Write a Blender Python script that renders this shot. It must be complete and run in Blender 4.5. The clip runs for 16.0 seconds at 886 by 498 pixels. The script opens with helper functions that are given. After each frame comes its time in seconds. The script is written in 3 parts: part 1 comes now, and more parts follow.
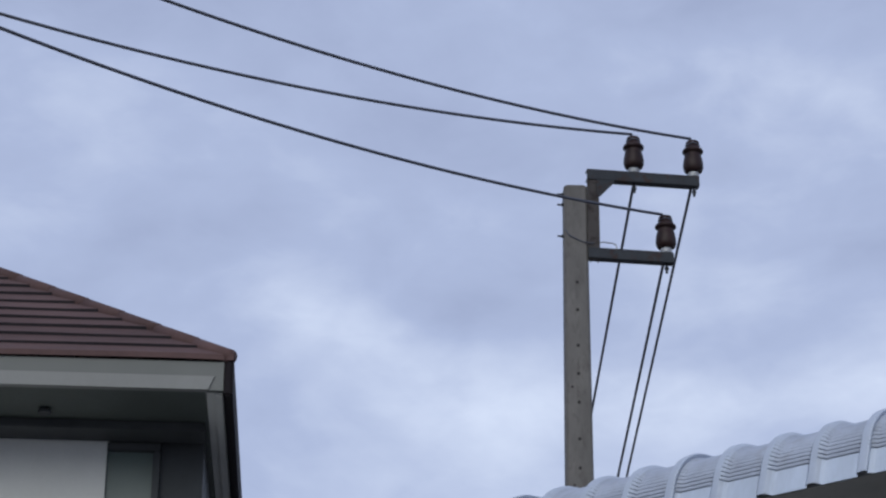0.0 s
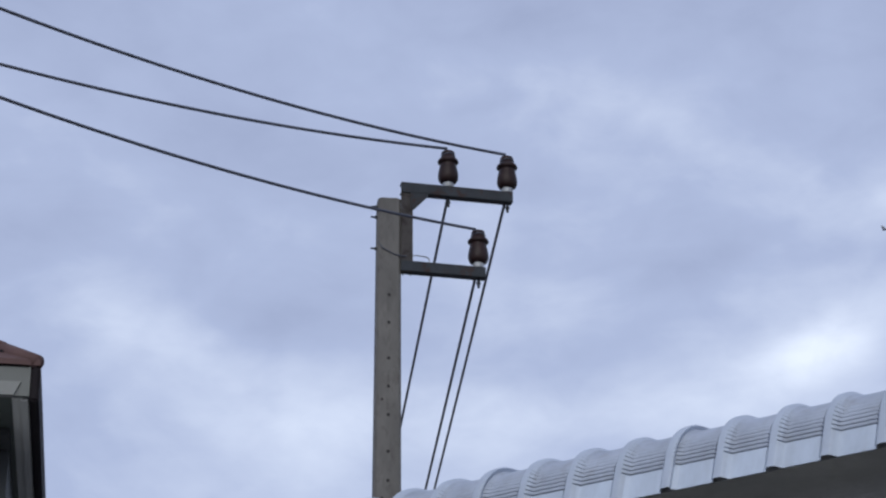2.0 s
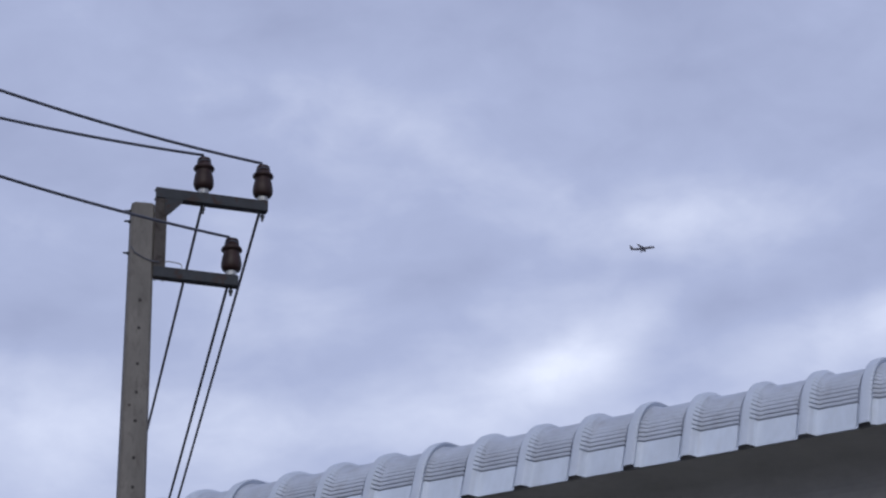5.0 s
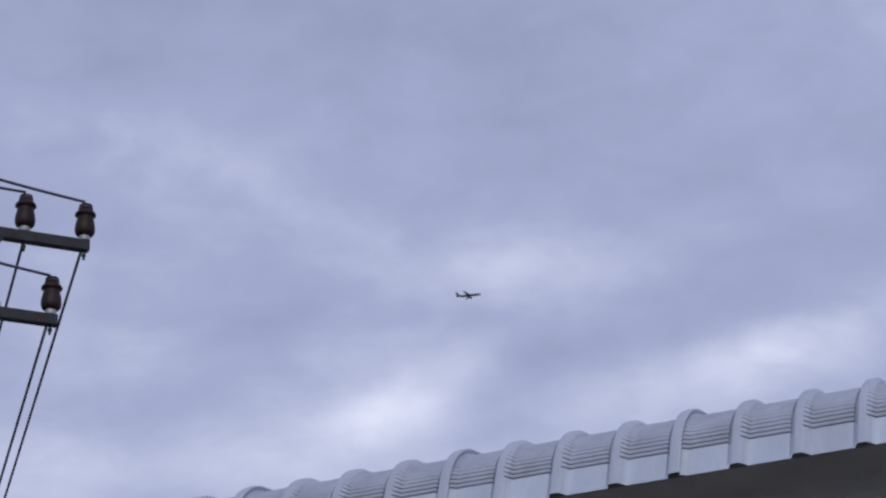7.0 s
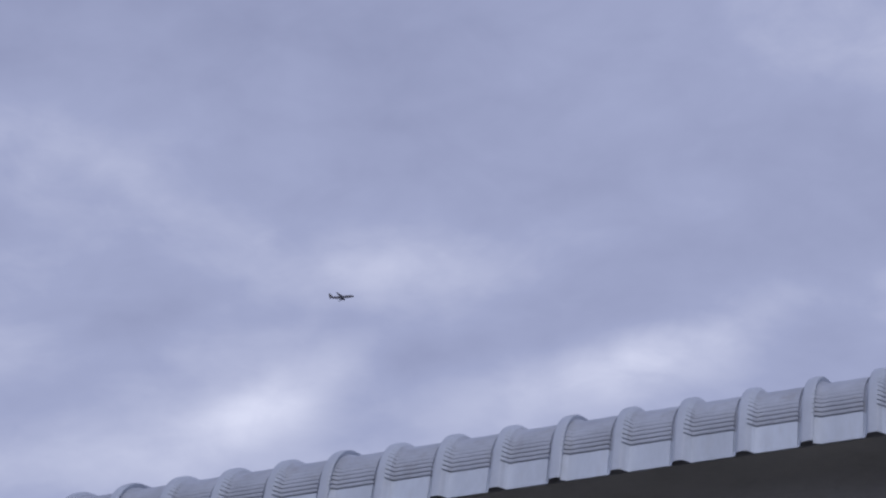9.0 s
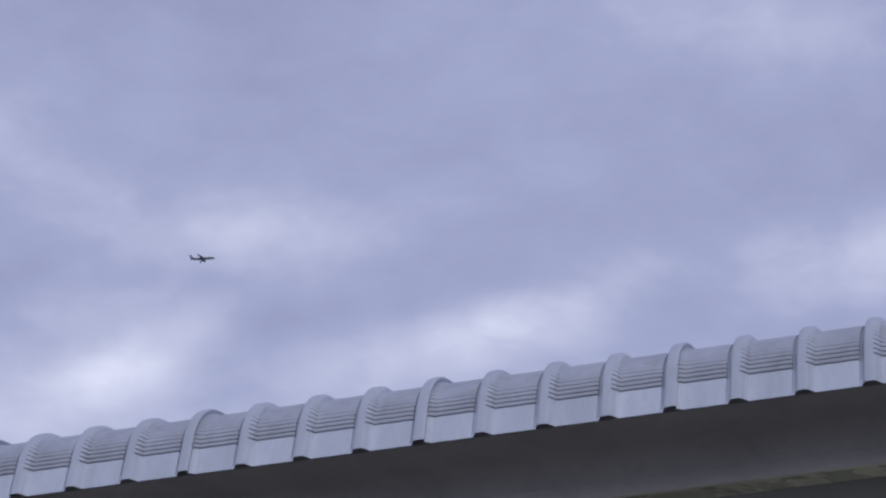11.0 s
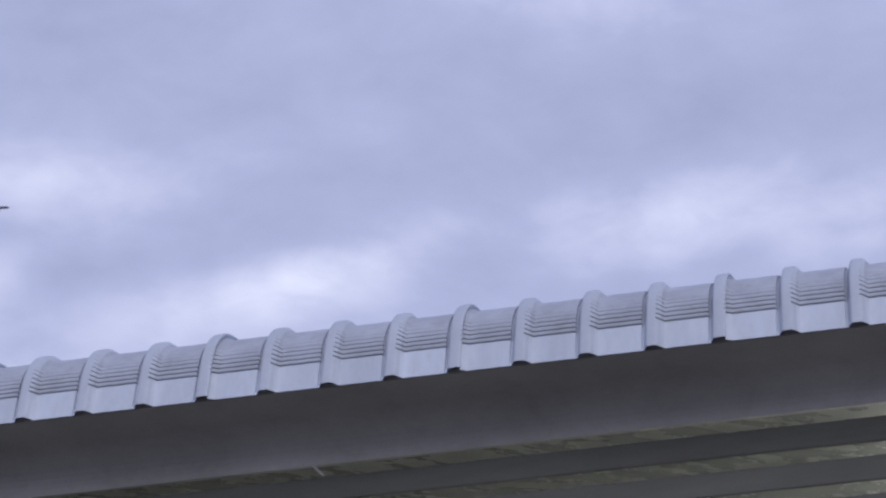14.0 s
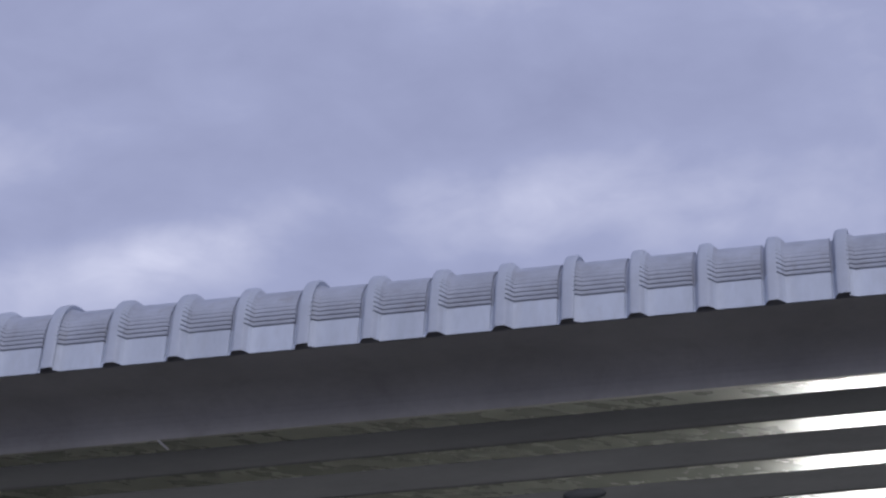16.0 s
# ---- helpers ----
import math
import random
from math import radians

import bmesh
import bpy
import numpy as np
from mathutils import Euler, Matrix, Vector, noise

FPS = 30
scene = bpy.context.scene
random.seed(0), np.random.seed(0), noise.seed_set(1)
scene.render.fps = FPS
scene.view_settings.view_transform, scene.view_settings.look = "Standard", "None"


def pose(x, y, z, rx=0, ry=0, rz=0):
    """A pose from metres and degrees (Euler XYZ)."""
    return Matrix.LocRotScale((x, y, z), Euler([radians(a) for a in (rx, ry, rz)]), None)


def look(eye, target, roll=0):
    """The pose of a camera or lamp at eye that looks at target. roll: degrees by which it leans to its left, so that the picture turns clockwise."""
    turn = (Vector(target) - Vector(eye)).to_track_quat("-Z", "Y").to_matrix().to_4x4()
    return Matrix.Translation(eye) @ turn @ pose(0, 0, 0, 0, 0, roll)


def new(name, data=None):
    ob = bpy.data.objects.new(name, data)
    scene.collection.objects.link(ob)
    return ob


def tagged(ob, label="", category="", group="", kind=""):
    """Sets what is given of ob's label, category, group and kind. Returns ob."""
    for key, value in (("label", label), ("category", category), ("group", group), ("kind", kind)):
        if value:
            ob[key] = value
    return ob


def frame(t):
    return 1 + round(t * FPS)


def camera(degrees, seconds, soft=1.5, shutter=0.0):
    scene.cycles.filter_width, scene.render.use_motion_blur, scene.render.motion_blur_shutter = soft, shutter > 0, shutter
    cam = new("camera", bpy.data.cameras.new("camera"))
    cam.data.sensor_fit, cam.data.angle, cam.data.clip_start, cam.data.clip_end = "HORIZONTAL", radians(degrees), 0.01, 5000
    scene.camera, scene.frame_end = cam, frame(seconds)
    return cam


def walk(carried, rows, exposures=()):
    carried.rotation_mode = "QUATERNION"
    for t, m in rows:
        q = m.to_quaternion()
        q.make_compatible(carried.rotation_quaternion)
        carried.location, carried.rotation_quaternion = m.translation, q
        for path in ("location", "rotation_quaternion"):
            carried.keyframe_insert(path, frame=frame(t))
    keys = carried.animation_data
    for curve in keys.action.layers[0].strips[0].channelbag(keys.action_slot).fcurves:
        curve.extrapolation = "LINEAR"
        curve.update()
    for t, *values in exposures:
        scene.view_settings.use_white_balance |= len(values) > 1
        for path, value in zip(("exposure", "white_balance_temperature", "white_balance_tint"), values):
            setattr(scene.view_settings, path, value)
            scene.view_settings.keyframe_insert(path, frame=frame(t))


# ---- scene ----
# ---- the camera and its walk: a standing person turns to the right, looking up ----
EYE = (0.0, 0.0, 1.6)
cam = camera(19.767, 16.0, soft=2.3)
# seconds, place, tilt, lean and heading: turning on the spot, swaying by a few centimetres
TURNS = [
    (0.0, -0.000, -0.000, 1.600, 113.313, -0.578, -0.249),
    (0.5, 0.004, 0.003, 1.596, 113.848, 0.160, -1.525),
    (1.0, -0.000, 0.002, 1.594, 114.092, -0.055, -2.442),
    (1.5, 0.006, 0.000, 1.595, 114.012, -0.202, -3.548),
    (2.0, 0.009, 0.003, 1.597, 113.616, -0.131, -4.623),
    (2.5, 0.009, 0.001, 1.601, 113.613, -0.168, -5.552),
    (3.0, 0.011, -0.001, 1.604, 114.072, -0.307, -6.458),
    (5.5, -0.012, -0.004, 1.611, 113.687, 0.887, -11.979),
    (6.0, 0.003, -0.008, 1.612, 113.785, 1.178, -13.467),
    (6.5, 0.011, -0.010, 1.608, 114.314, 0.786, -14.295),
    (7.0, 0.018, -0.016, 1.608, 114.771, 0.823, -14.591),
    (7.5, 0.025, -0.008, 1.615, 114.704, 0.880, -15.303),
    (8.0, 0.017, -0.016, 1.613, 114.493, 0.899, -15.758),
    (8.5, 0.002, -0.011, 1.605, 114.530, 0.824, -16.643),
    (9.0, -0.018, -0.011, 1.604, 114.784, 0.775, -17.735),
    (9.5, -0.025, -0.008, 1.603, 114.639, 0.999, -18.488),
    (12.0, -0.031, 0.012, 1.599, 113.378, 1.143, -22.711),
    (12.5, -0.027, 0.012, 1.605, 113.127, 1.354, -23.433),
    (13.0, -0.019, 0.007, 1.606, 113.091, 1.619, -24.059),
    (13.5, -0.011, 0.002, 1.603, 112.940, 1.707, -24.878),
    (14.0, -0.001, 0.001, 1.607, 112.846, 1.754, -25.686),
    (14.5, 0.005, -0.000, 1.609, 112.694, 2.270, -26.344),
    (15.0, 0.015, -0.003, 1.607, 112.446, 2.348, -27.196),
    (15.5, 0.018, 0.001, 1.606, 112.368, 2.024, -28.233),
    (16.0, 0.027, 0.009, 1.604, 112.306, 1.789, -29.137),
]
# the exposure falls a little and the white balance turns from greenish to violet on the way
walk(cam, [(row[0], pose(*row[1:])) for row in TURNS],
     exposures=[(0.0, 0.24, 6530, 2), (3.0, 0.26, 6550, 3), (6.0, 0.09, 6530, 9), (7.5, -0.06, 6510, 11), (9.0, -0.11, 6500, 12), (12.5, 0.02, 6500, 13), (13.1, 0.05, 6500, 13), (13.5, -0.03, 6500, 13), (13.95, 0.23, 6500, 13), (14.4, -0.06, 6500, 14), (15.0, -0.10, 6500, 14), (16.0, -0.10, 6500, 14)])

# ---- world, sun ----
SKY_GAIN = 1.0
SUN_FROM = Vector((-0.20, -0.86, 0.46)).normalized()


def nd(tree, kind, **vals):
    n = tree.nodes.new(kind)
    for key, v in vals.items():
        if key.startswith("i_"):
            n.inputs[key[2:].replace("_", " ")].default_value = v
        elif key == "data_type":
            n.data_type = v
        elif key == "blend_type":
            n.blend_type = v
        elif key == "sky_type":
            n.sky_type = v
        elif key == "sun_disc":
            n.sun_disc = v
    return n


def math_node(tree, op, a, b=None, c=None, clamp=False):
    n = tree.nodes.new("ShaderNodeMath")
    n.operation, n.use_clamp = op, clamp
    for slot, v in zip(n.inputs, (a, b, c)):
        if v is None:
            continue
        if isinstance(v, (int, float)):
            slot.default_value = v
        else:
            tree.links.new(v, slot)
    return n.outputs[0]


def build_world():
    world = bpy.data.worlds.new("overcast_sky")
    scene.world = world
    world.use_nodes = True
    t = world.node_tree
    t.nodes.clear()
    L = t.links.new
    out = t.nodes.new("ShaderNodeOutputWorld")
    bg = t.nodes.new("ShaderNodeBackground")
    L(bg.outputs[0], out.inputs[0])
    sky = nd(t, "ShaderNodeTexSky", sky_type="NISHITA", sun_disc=False)
    sky.sun_elevation = math.asin(SUN_FROM.z)
    sky.sun_rotation = math.atan2(SUN_FROM.x, SUN_FROM.y)
    clear = nd(t, "ShaderNodeMix", data_type="RGBA", blend_type="MULTIPLY")
    clear.inputs[0].default_value = 1.0
    L(sky.outputs[0], clear.inputs[6])
    clear.inputs[7].default_value = (0.08, 0.08, 0.08, 1)
    co = t.nodes.new("ShaderNodeTexCoord")
    sep = t.nodes.new("ShaderNodeSeparateXYZ")
    L(co.outputs["Generated"], sep.inputs[0])
    deg = 180 / math.pi
    az = math_node(t, "MULTIPLY", math_node(t, "ARCTAN2", sep.outputs[0], sep.outputs[1]), deg)
    el = math_node(t, "MULTIPLY", math_node(t, "ARCSINE", sep.outputs[2]), deg)
    # ragged cloud edges: the bearings wander with two scales of noise
    comb = t.nodes.new("ShaderNodeCombineXYZ")
    L(math_node(t, "MULTIPLY", az, 0.55), comb.inputs[0])
    L(el, comb.inputs[1])
    n1 = nd(t, "ShaderNodeTexNoise", i_Scale=0.30, i_Detail=3.0, i_Roughness=0.5)
    L(comb.outputs[0], n1.inputs["Vector"])
    ns = t.nodes.new("ShaderNodeSeparateXYZ")
    L(n1.outputs["Color"], ns.inputs[0])
    azw = math_node(t, "MULTIPLY_ADD", math_node(t, "SUBTRACT", ns.outputs[0], 0.5), 3.4, az)
    elw = math_node(t, "MULTIPLY_ADD", math_node(t, "SUBTRACT", ns.outputs[1], 0.5), 1.3, el)

    def bank(a0, e0, wa, we, lean, amount):
        """A soft bank of cloud round a bearing and height, in degrees, leaning up to the right."""
        c, s = math.cos(radians(lean)), math.sin(radians(lean))
        da, de = math_node(t, "SUBTRACT", azw, a0), math_node(t, "SUBTRACT", elw, e0)
        p = math_node(t, "ADD", math_node(t, "MULTIPLY", da, c / wa), math_node(t, "MULTIPLY", de, s / wa))
        q = math_node(t, "ADD", math_node(t, "MULTIPLY", da, -s / we), math_node(t, "MULTIPLY", de, c / we))
        r = math_node(t, "ADD", math_node(t, "MULTIPLY", p, p), math_node(t, "MULTIPLY", q, q))
        return math_node(t, "MULTIPLY", math_node(t, "EXPONENT", math_node(t, "MULTIPLY", r, -1.0)), amount)

    banks = [
        (13.8, 21.3, 2.5, 0.76, 20, 0.50), (16.9, 24.4, 3.2, 0.7, 6, 0.27), (22.7, 22.0, 3.6, 0.85, 11, 0.50),
        (31.5, 23.2, 3.8, 1.0, 6, 0.36), (-2.8, 21.8, 2.4, 0.9, -10, 0.26), (2.0, 19.6, 3.6, 1.2, 0, 0.26),
        (6.3, 27.0, 3.0, 1.1, -8, 0.17), (8.6, 27.0, 2.6, 0.5, -28, 0.07), (28.5, 29.0, 4.5, 1.4, -20, 0.20),
        (8.0, 19.8, 3.4, 0.9, 5, 0.24), (26.0, 20.5, 4.0, 0.8, 5, 0.16), (37.0, 23.0, 3.0, 0.9, 0, 0.22), (-11.0, 27.0, 4.0, 1.2, 0, 0.15), (6.6, 23.6, 2.8, 1.5, 0, 0.13),
        (0.9, 21.9, 1.7, 0.8, 0, -0.16), (9.0, 23.1, 2.8, 0.6, 0, -0.11), (17.2, 22.3, 1.8, 0.6, 12, -0.22),
        (-6.5, 23.6, 3.0, 0.8, 0, -0.12), (17.5, 27.3, 4.0, 1.2, -18, -0.09), (27.0, 22.6, 2.0, 0.6, 10, -0.13),
        (34.0, 26.0, 4.0, 1.0, 0, -0.10), (11.0, 25.3, 3.2, 1.6, 0, 0.13), (6.4, 22.3, 1.8, 0.8, 0, 0.10), (22.5, 25.2, 3.0, 1.2, 0, 0.08), (12.6, 22.6, 1.6, 0.7, 0, 0.12), (16.4, 21.0, 1.5, 0.8, 0, -0.12), (14.5, 28.0, 2.5, 1.0, 0, 0.08),
    ]
    total = None
    for b in banks:
        g = bank(*b)
        total = g if total is None else math_node(t, "ADD", total, g)
    # thin streaks and broad billows over the whole sky
    n2 = nd(t, "ShaderNodeTexNoise", i_Scale=0.16, i_Detail=6.0, i_Roughness=0.52, i_Distortion=0.5)
    L(comb.outputs[0], n2.inputs["Vector"])
    n3 = nd(t, "ShaderNodeTexNoise", i_Scale=0.75, i_Detail=4.0, i_Roughness=0.55, i_Distortion=0.3)
    L(comb.outputs[0], n3.inputs["Vector"])
    # the banks are torn by finer wisps
    wisps = nd(t, "ShaderNodeTexNoise", i_Scale=0.8, i_Detail=5.0, i_Roughness=0.55, i_Distortion=0.4)
    L(comb.outputs[0], wisps.inputs["Vector"])
    total = math_node(t, "MULTIPLY", total, math_node(t, "MULTIPLY_ADD", wisps.outputs[0], 1.3, 0.25))
    amount = math_node(t, "MULTIPLY_ADD", math_node(t, "SUBTRACT", n2.outputs[0], 0.5), 0.62, total)
    amount = math_node(t, "MULTIPLY_ADD", math_node(t, "SUBTRACT", n3.outputs[0], 0.5), 0.28, amount)
    low = math_node(t, "MULTIPLY", math_node(t, "SUBTRACT", 23.5, el), 0.014)
    low = math_node(t, "MINIMUM", math_node(t, "MAXIMUM", low, -0.10), 0.12)
    amount = math_node(t, "ADD", math_node(t, "ADD", amount, low), 0.42, clamp=True)
    ramp = t.nodes.new("ShaderNodeValToRGB")
    ramp.color_ramp.elements[0].position, ramp.color_ramp.elements[0].color = 0.0, (0.245, 0.275, 0.445, 1)
    ramp.color_ramp.elements[1].position, ramp.color_ramp.elements[1].color = 1.0, (0.77, 0.81, 1.0, 1)
    mid = ramp.color_ramp.elements.new(0.45)
    mid.color = (0.385, 0.43, 0.645, 1)
    L(amount, ramp.inputs[0])
    mix = nd(t, "ShaderNodeMix", data_type="RGBA")
    mix.inputs[0].default_value = 0.94
    L(clear.outputs[2], mix.inputs[6])
    L(ramp.outputs[0], mix.inputs[7])
    L(mix.outputs[2], bg.inputs[0])
    bg.inputs[1].default_value = SKY_GAIN


build_world()
sun_data = bpy.data.lights.new("sun", "SUN")
sun_data.energy, sun_data.angle, sun_data.color = 1.2, radians(40), (1.0, 0.97, 0.95)
sun = new("sun", sun_data)
sun.matrix_world = look(SUN_FROM * 30, (0, 0, 0))


# ---- materials ----
def material(name, base, rough=0.6, metal=0.0, vary=0.25, scale=3.0, fine=40.0, bump=0.15, depth=0.004, tint=None, stretch=(1, 1, 1),
             piece=0.0, stain=0.0, stain_colour=(0.05, 0.045, 0.04), coat=0.0):
    """A surface with broad stains, fine grain, uneven gloss and relief; piece: how far single pieces differ."""
    m = bpy.data.materials.new(name)
    m.use_nodes = True
    t = m.node_tree
    L = t.links.new
    bsdf = t.nodes["Principled BSDF"]
    co = t.nodes.new("ShaderNodeTexCoord")
    mp = t.nodes.new("ShaderNodeMapping")
    mp.inputs["Scale"].default_value = stretch
    geo = t.nodes.new("ShaderNodeNewGeometry")
    L(geo.outputs["Position"], mp.inputs["Vector"])
    big = nd(t, "ShaderNodeTexNoise", i_Scale=scale, i_Detail=5.0, i_Roughness=0.6)
    L(mp.outputs[0], big.inputs["Vector"])
    small = nd(t, "ShaderNodeTexNoise", i_Scale=fine, i_Detail=4.0, i_Roughness=0.65)
    L(mp.outputs[0], small.inputs["Vector"])
    f = math_node(t, "MULTIPLY_ADD", math_node(t, "SUBTRACT", big.outputs[0], 0.5), 1.6, 0.5)
    f = math_node(t, "MULTIPLY_ADD", math_node(t, "SUBTRACT", small.outputs[0], 0.5), 0.6, f, clamp=True)
    if piece:
        info = t.nodes.new("ShaderNodeObjectInfo")
        f = math_node(t, "MULTIPLY_ADD", math_node(t, "SUBTRACT", info.outputs["Random"], 0.5), piece, f, clamp=True)
    mix = nd(t, "ShaderNodeMix", data_type="RGBA")
    lo = [c * (1 - vary) for c in base]
    hi = [min(1, c * (1 + vary * 0.7)) for c in (tint or base)]
    mix.inputs[6].default_value, mix.inputs[7].default_value = (*lo, 1), (*hi, 1)
    L(f, mix.inputs[0])
    colour = mix.outputs[2]
    if stain:
        sn = nd(t, "ShaderNodeTexNoise", i_Scale=scale * 2.3, i_Detail=6.0, i_Roughness=0.7, i_Distortion=0.4)
        L(mp.outputs[0], sn.inputs["Vector"])
        sf = math_node(t, "MULTIPLY", math_node(t, "SUBTRACT", sn.outputs[0], 0.52, clamp=True), stain * 6, clamp=True)
        smix = nd(t, "ShaderNodeMix", data_type="RGBA")
        L(sf, smix.inputs[0])
        L(colour, smix.inputs[6])
        smix.inputs[7].default_value = (*stain_colour, 1)
        colour = smix.outputs[2]
    L(colour, bsdf.inputs["Base Color"])
    bsdf.inputs["Metallic"].default_value = metal
    L(math_node(t, "MULTIPLY_ADD", small.outputs[0], 0.25, rough - 0.12, clamp=True), bsdf.inputs["Roughness"])
    bsdf.inputs["Coat Weight"].default_value = coat
    b = nd(t, "ShaderNodeBump", i_Strength=bump, i_Distance=depth)
    L(small.outputs[0], b.inputs["Height"])
    L(b.outputs[0], bsdf.inputs["Normal"])
    return m


WHITE_SHEET = material("white_painted_sheet", (0.45, 0.505, 0.60), 0.5, vary=0.20, scale=7.0, fine=70, bump=0.06, stain=0.30,
                       stain_colour=(0.36, 0.37, 0.40), stretch=(1, 1, 0.12))
RIB_SHEET = material("weathered_white_rib", (0.40, 0.445, 0.53), 0.5, vary=0.15, scale=3, fine=55, bump=0.08, stain=0.2, stain_colour=(0.32, 0.33, 0.36))
GREY_SHEET = material("dusty_grey_sheet", (0.355, 0.39, 0.468), 0.65, vary=0.24, scale=7, fine=55, bump=0.12, stain=0.4, stain_colour=(0.25, 0.255, 0.275))
COVE = material("grey_cove_paint", (0.40, 0.397, 0.392), 0.65, vary=0.22, scale=2.4, fine=35, bump=0.10, stain=0.25, stain_colour=(0.22, 0.20, 0.19))
SLAT = material("grey_brown_slat", (0.109, 0.112, 0.103), 0.8, vary=0.25, scale=2.0, fine=45, bump=0.10, stretch=(1, 1, 6))
SLAT.node_tree.nodes["Principled BSDF"].inputs["Specular IOR Level"].default_value = 0.2
PANEL = material("glossy_ceiling_board", (0.235, 0.245, 0.238), 0.27, vary=0.09, scale=2.0, fine=11, bump=0.22, depth=0.010, stain=0.05, stain_colour=(0.15, 0.15, 0.14), stretch=(0.45, 1, 1))
PANEL.node_tree.nodes["Principled BSDF"].inputs["Specular IOR Level"].default_value = 0.75
BLOCKWORK = material("painted_blockwork", (0.60, 0.585, 0.55), 0.9, vary=0.25, scale=1.5, fine=20, bump=0.3)
CONCRETE = material("grey_concrete", (0.136, 0.128, 0.121), 0.85, vary=0.36, scale=5.5, fine=24, bump=0.5, stain=0.8,
                    stain_colour=(0.075, 0.068, 0.062), stretch=(1, 1, 0.4))
HOLE_SHADE = material("painted_hole_shade", (0.03, 0.028, 0.026), 0.9, vary=0.2)
STEEL = material("weathered_galvanised_steel", (0.036, 0.040, 0.047), 0.6, metal=0.2, vary=0.4, scale=5, fine=40, bump=0.3, stain=1.2, stain_colour=(0.040, 0.022, 0.018))
RUSTY = material("brown_weathered_steel", (0.062, 0.055, 0.053), 0.7, metal=0.1, vary=0.35, scale=5, fine=40, bump=0.2, stain=1.2, stain_colour=(0.022, 0.016, 0.015))
BRIGHT_STEEL = material("pale_galvanised_steel", (0.34, 0.35, 0.37), 0.5, metal=0.3, vary=0.2, scale=8, fine=60)
PORCELAIN = material("brown_glazed_porcelain", (0.024, 0.0120, 0.0115), 0.50, vary=0.6, scale=12, fine=40, bump=0.15, coat=0.0)
WIRE = material("dull_aluminium_strand", (0.078, 0.083, 0.108), 0.6, metal=0.3, vary=0.2, scale=4, fine=60)
TILE = material("maroon_roof_tile", (0.094, 0.056, 0.053), 0.8, vary=0.40, scale=2.0, fine=26, bump=0.3, depth=0.008, piece=0.35, stain=0.20,
                stain_colour=(0.05, 0.035, 0.033))
# near-black of the gutter; on tile risers it paints the shade between courses
GUTTER_AND_SHADE = material("gutter_black_and_course_shade", (0.009, 0.006, 0.008), 0.8, vary=0.25)
FASCIA = material("grey_painted_fascia", (0.115, 0.120, 0.112), 0.6, vary=0.12, scale=1.8, fine=30, bump=0.06, stain=0.12, stain_colour=(0.15, 0.14, 0.14))
FASCIA_PALE = material("pale_grey_fascia", (0.185, 0.187, 0.178), 0.6, vary=0.14, scale=1.8, fine=30, bump=0.06, stain=0.5, stain_colour=(0.16, 0.16, 0.145))
EAVE_BOARD = material("dark_green_grey_soffit_board", (0.070, 0.082, 0.073), 0.65, vary=0.25, scale=1.8, fine=28)
# near-black of small trim; on the side wall it stands in for deep shade
TRIM_AND_SHADE = material("near_black_trim_and_shade", (0.056, 0.060, 0.062), 0.6, vary=0.25)
RENDER_WALL = material("off_white_render", (0.60, 0.60, 0.57), 0.85, vary=0.10, scale=1.5, fine=45, bump=0.2, stain=0.08, stain_colour=(0.4, 0.38, 0.36))
WINDOW_GLASS = material("dark_teal_glass", (0.085, 0.115, 0.105), 0.40, vary=0.15, scale=1.0, fine=6, bump=0.02)
AIRFRAME = material("grey_airframe_paint", (0.075, 0.075, 0.10), 0.45, vary=0.1, scale=0.2, fine=2, bump=0.0)
GROUND = material("trodden_earth_and_concrete", (0.185, 0.178, 0.168), 0.9, vary=0.3, scale=0.25, fine=6, bump=0.4, depth=0.02, stain=0.2, stain_colour=(0.09, 0.10, 0.06))


# dull, dusty surfaces throw back little of the sky
for dull in (TILE, GUTTER_AND_SHADE, STEEL, RUSTY, PORCELAIN, TRIM_AND_SHADE):
    dull.node_tree.nodes["Principled BSDF"].inputs["Specular IOR Level"].default_value = 0.25


def glow(name, colour, strength):
    m = bpy.data.materials.new(name)
    m.use_nodes = True
    t = m.node_tree
    t.nodes.clear()
    out, em = t.nodes.new("ShaderNodeOutputMaterial"), t.nodes.new("ShaderNodeEmission")
    em.inputs[0].default_value, em.inputs[1].default_value = (*colour, 1), strength
    t.links.new(em.outputs[0], out.inputs[0])
    return m


# glow of the lamp added to make the gleam behind the slats
ADDED_LAMP_GLOW = glow("added_lamp_glow", (0.97, 1.0, 0.94), 85.0)


# ---- mesh helpers ----
def mesh_from(name, bm, *mats, smooth=False):
    me = bpy.data.meshes.new(name)
    bmesh.ops.recalc_face_normals(bm, faces=bm.faces[:])
    if smooth:
        for f in bm.faces:
            f.smooth = True
    bm.to_mesh(me)
    bm.free()
    for m in mats:
        me.materials.append(m)
    return me


def part(name, bm, mat, parent, label="", smooth=False):
    mats = mat if isinstance(mat, (list, tuple)) else (mat,)
    ob = new(name, mesh_from(name, bm, *mats, smooth=smooth))
    ob.parent = parent
    if label:
        tagged(ob, label)
    return ob


def thing(name, m, label, category, group="", kind=""):
    ob = new(name)
    ob.empty_display_size = 0.3
    ob.matrix_world = m
    return tagged(ob, label, category, group, kind)


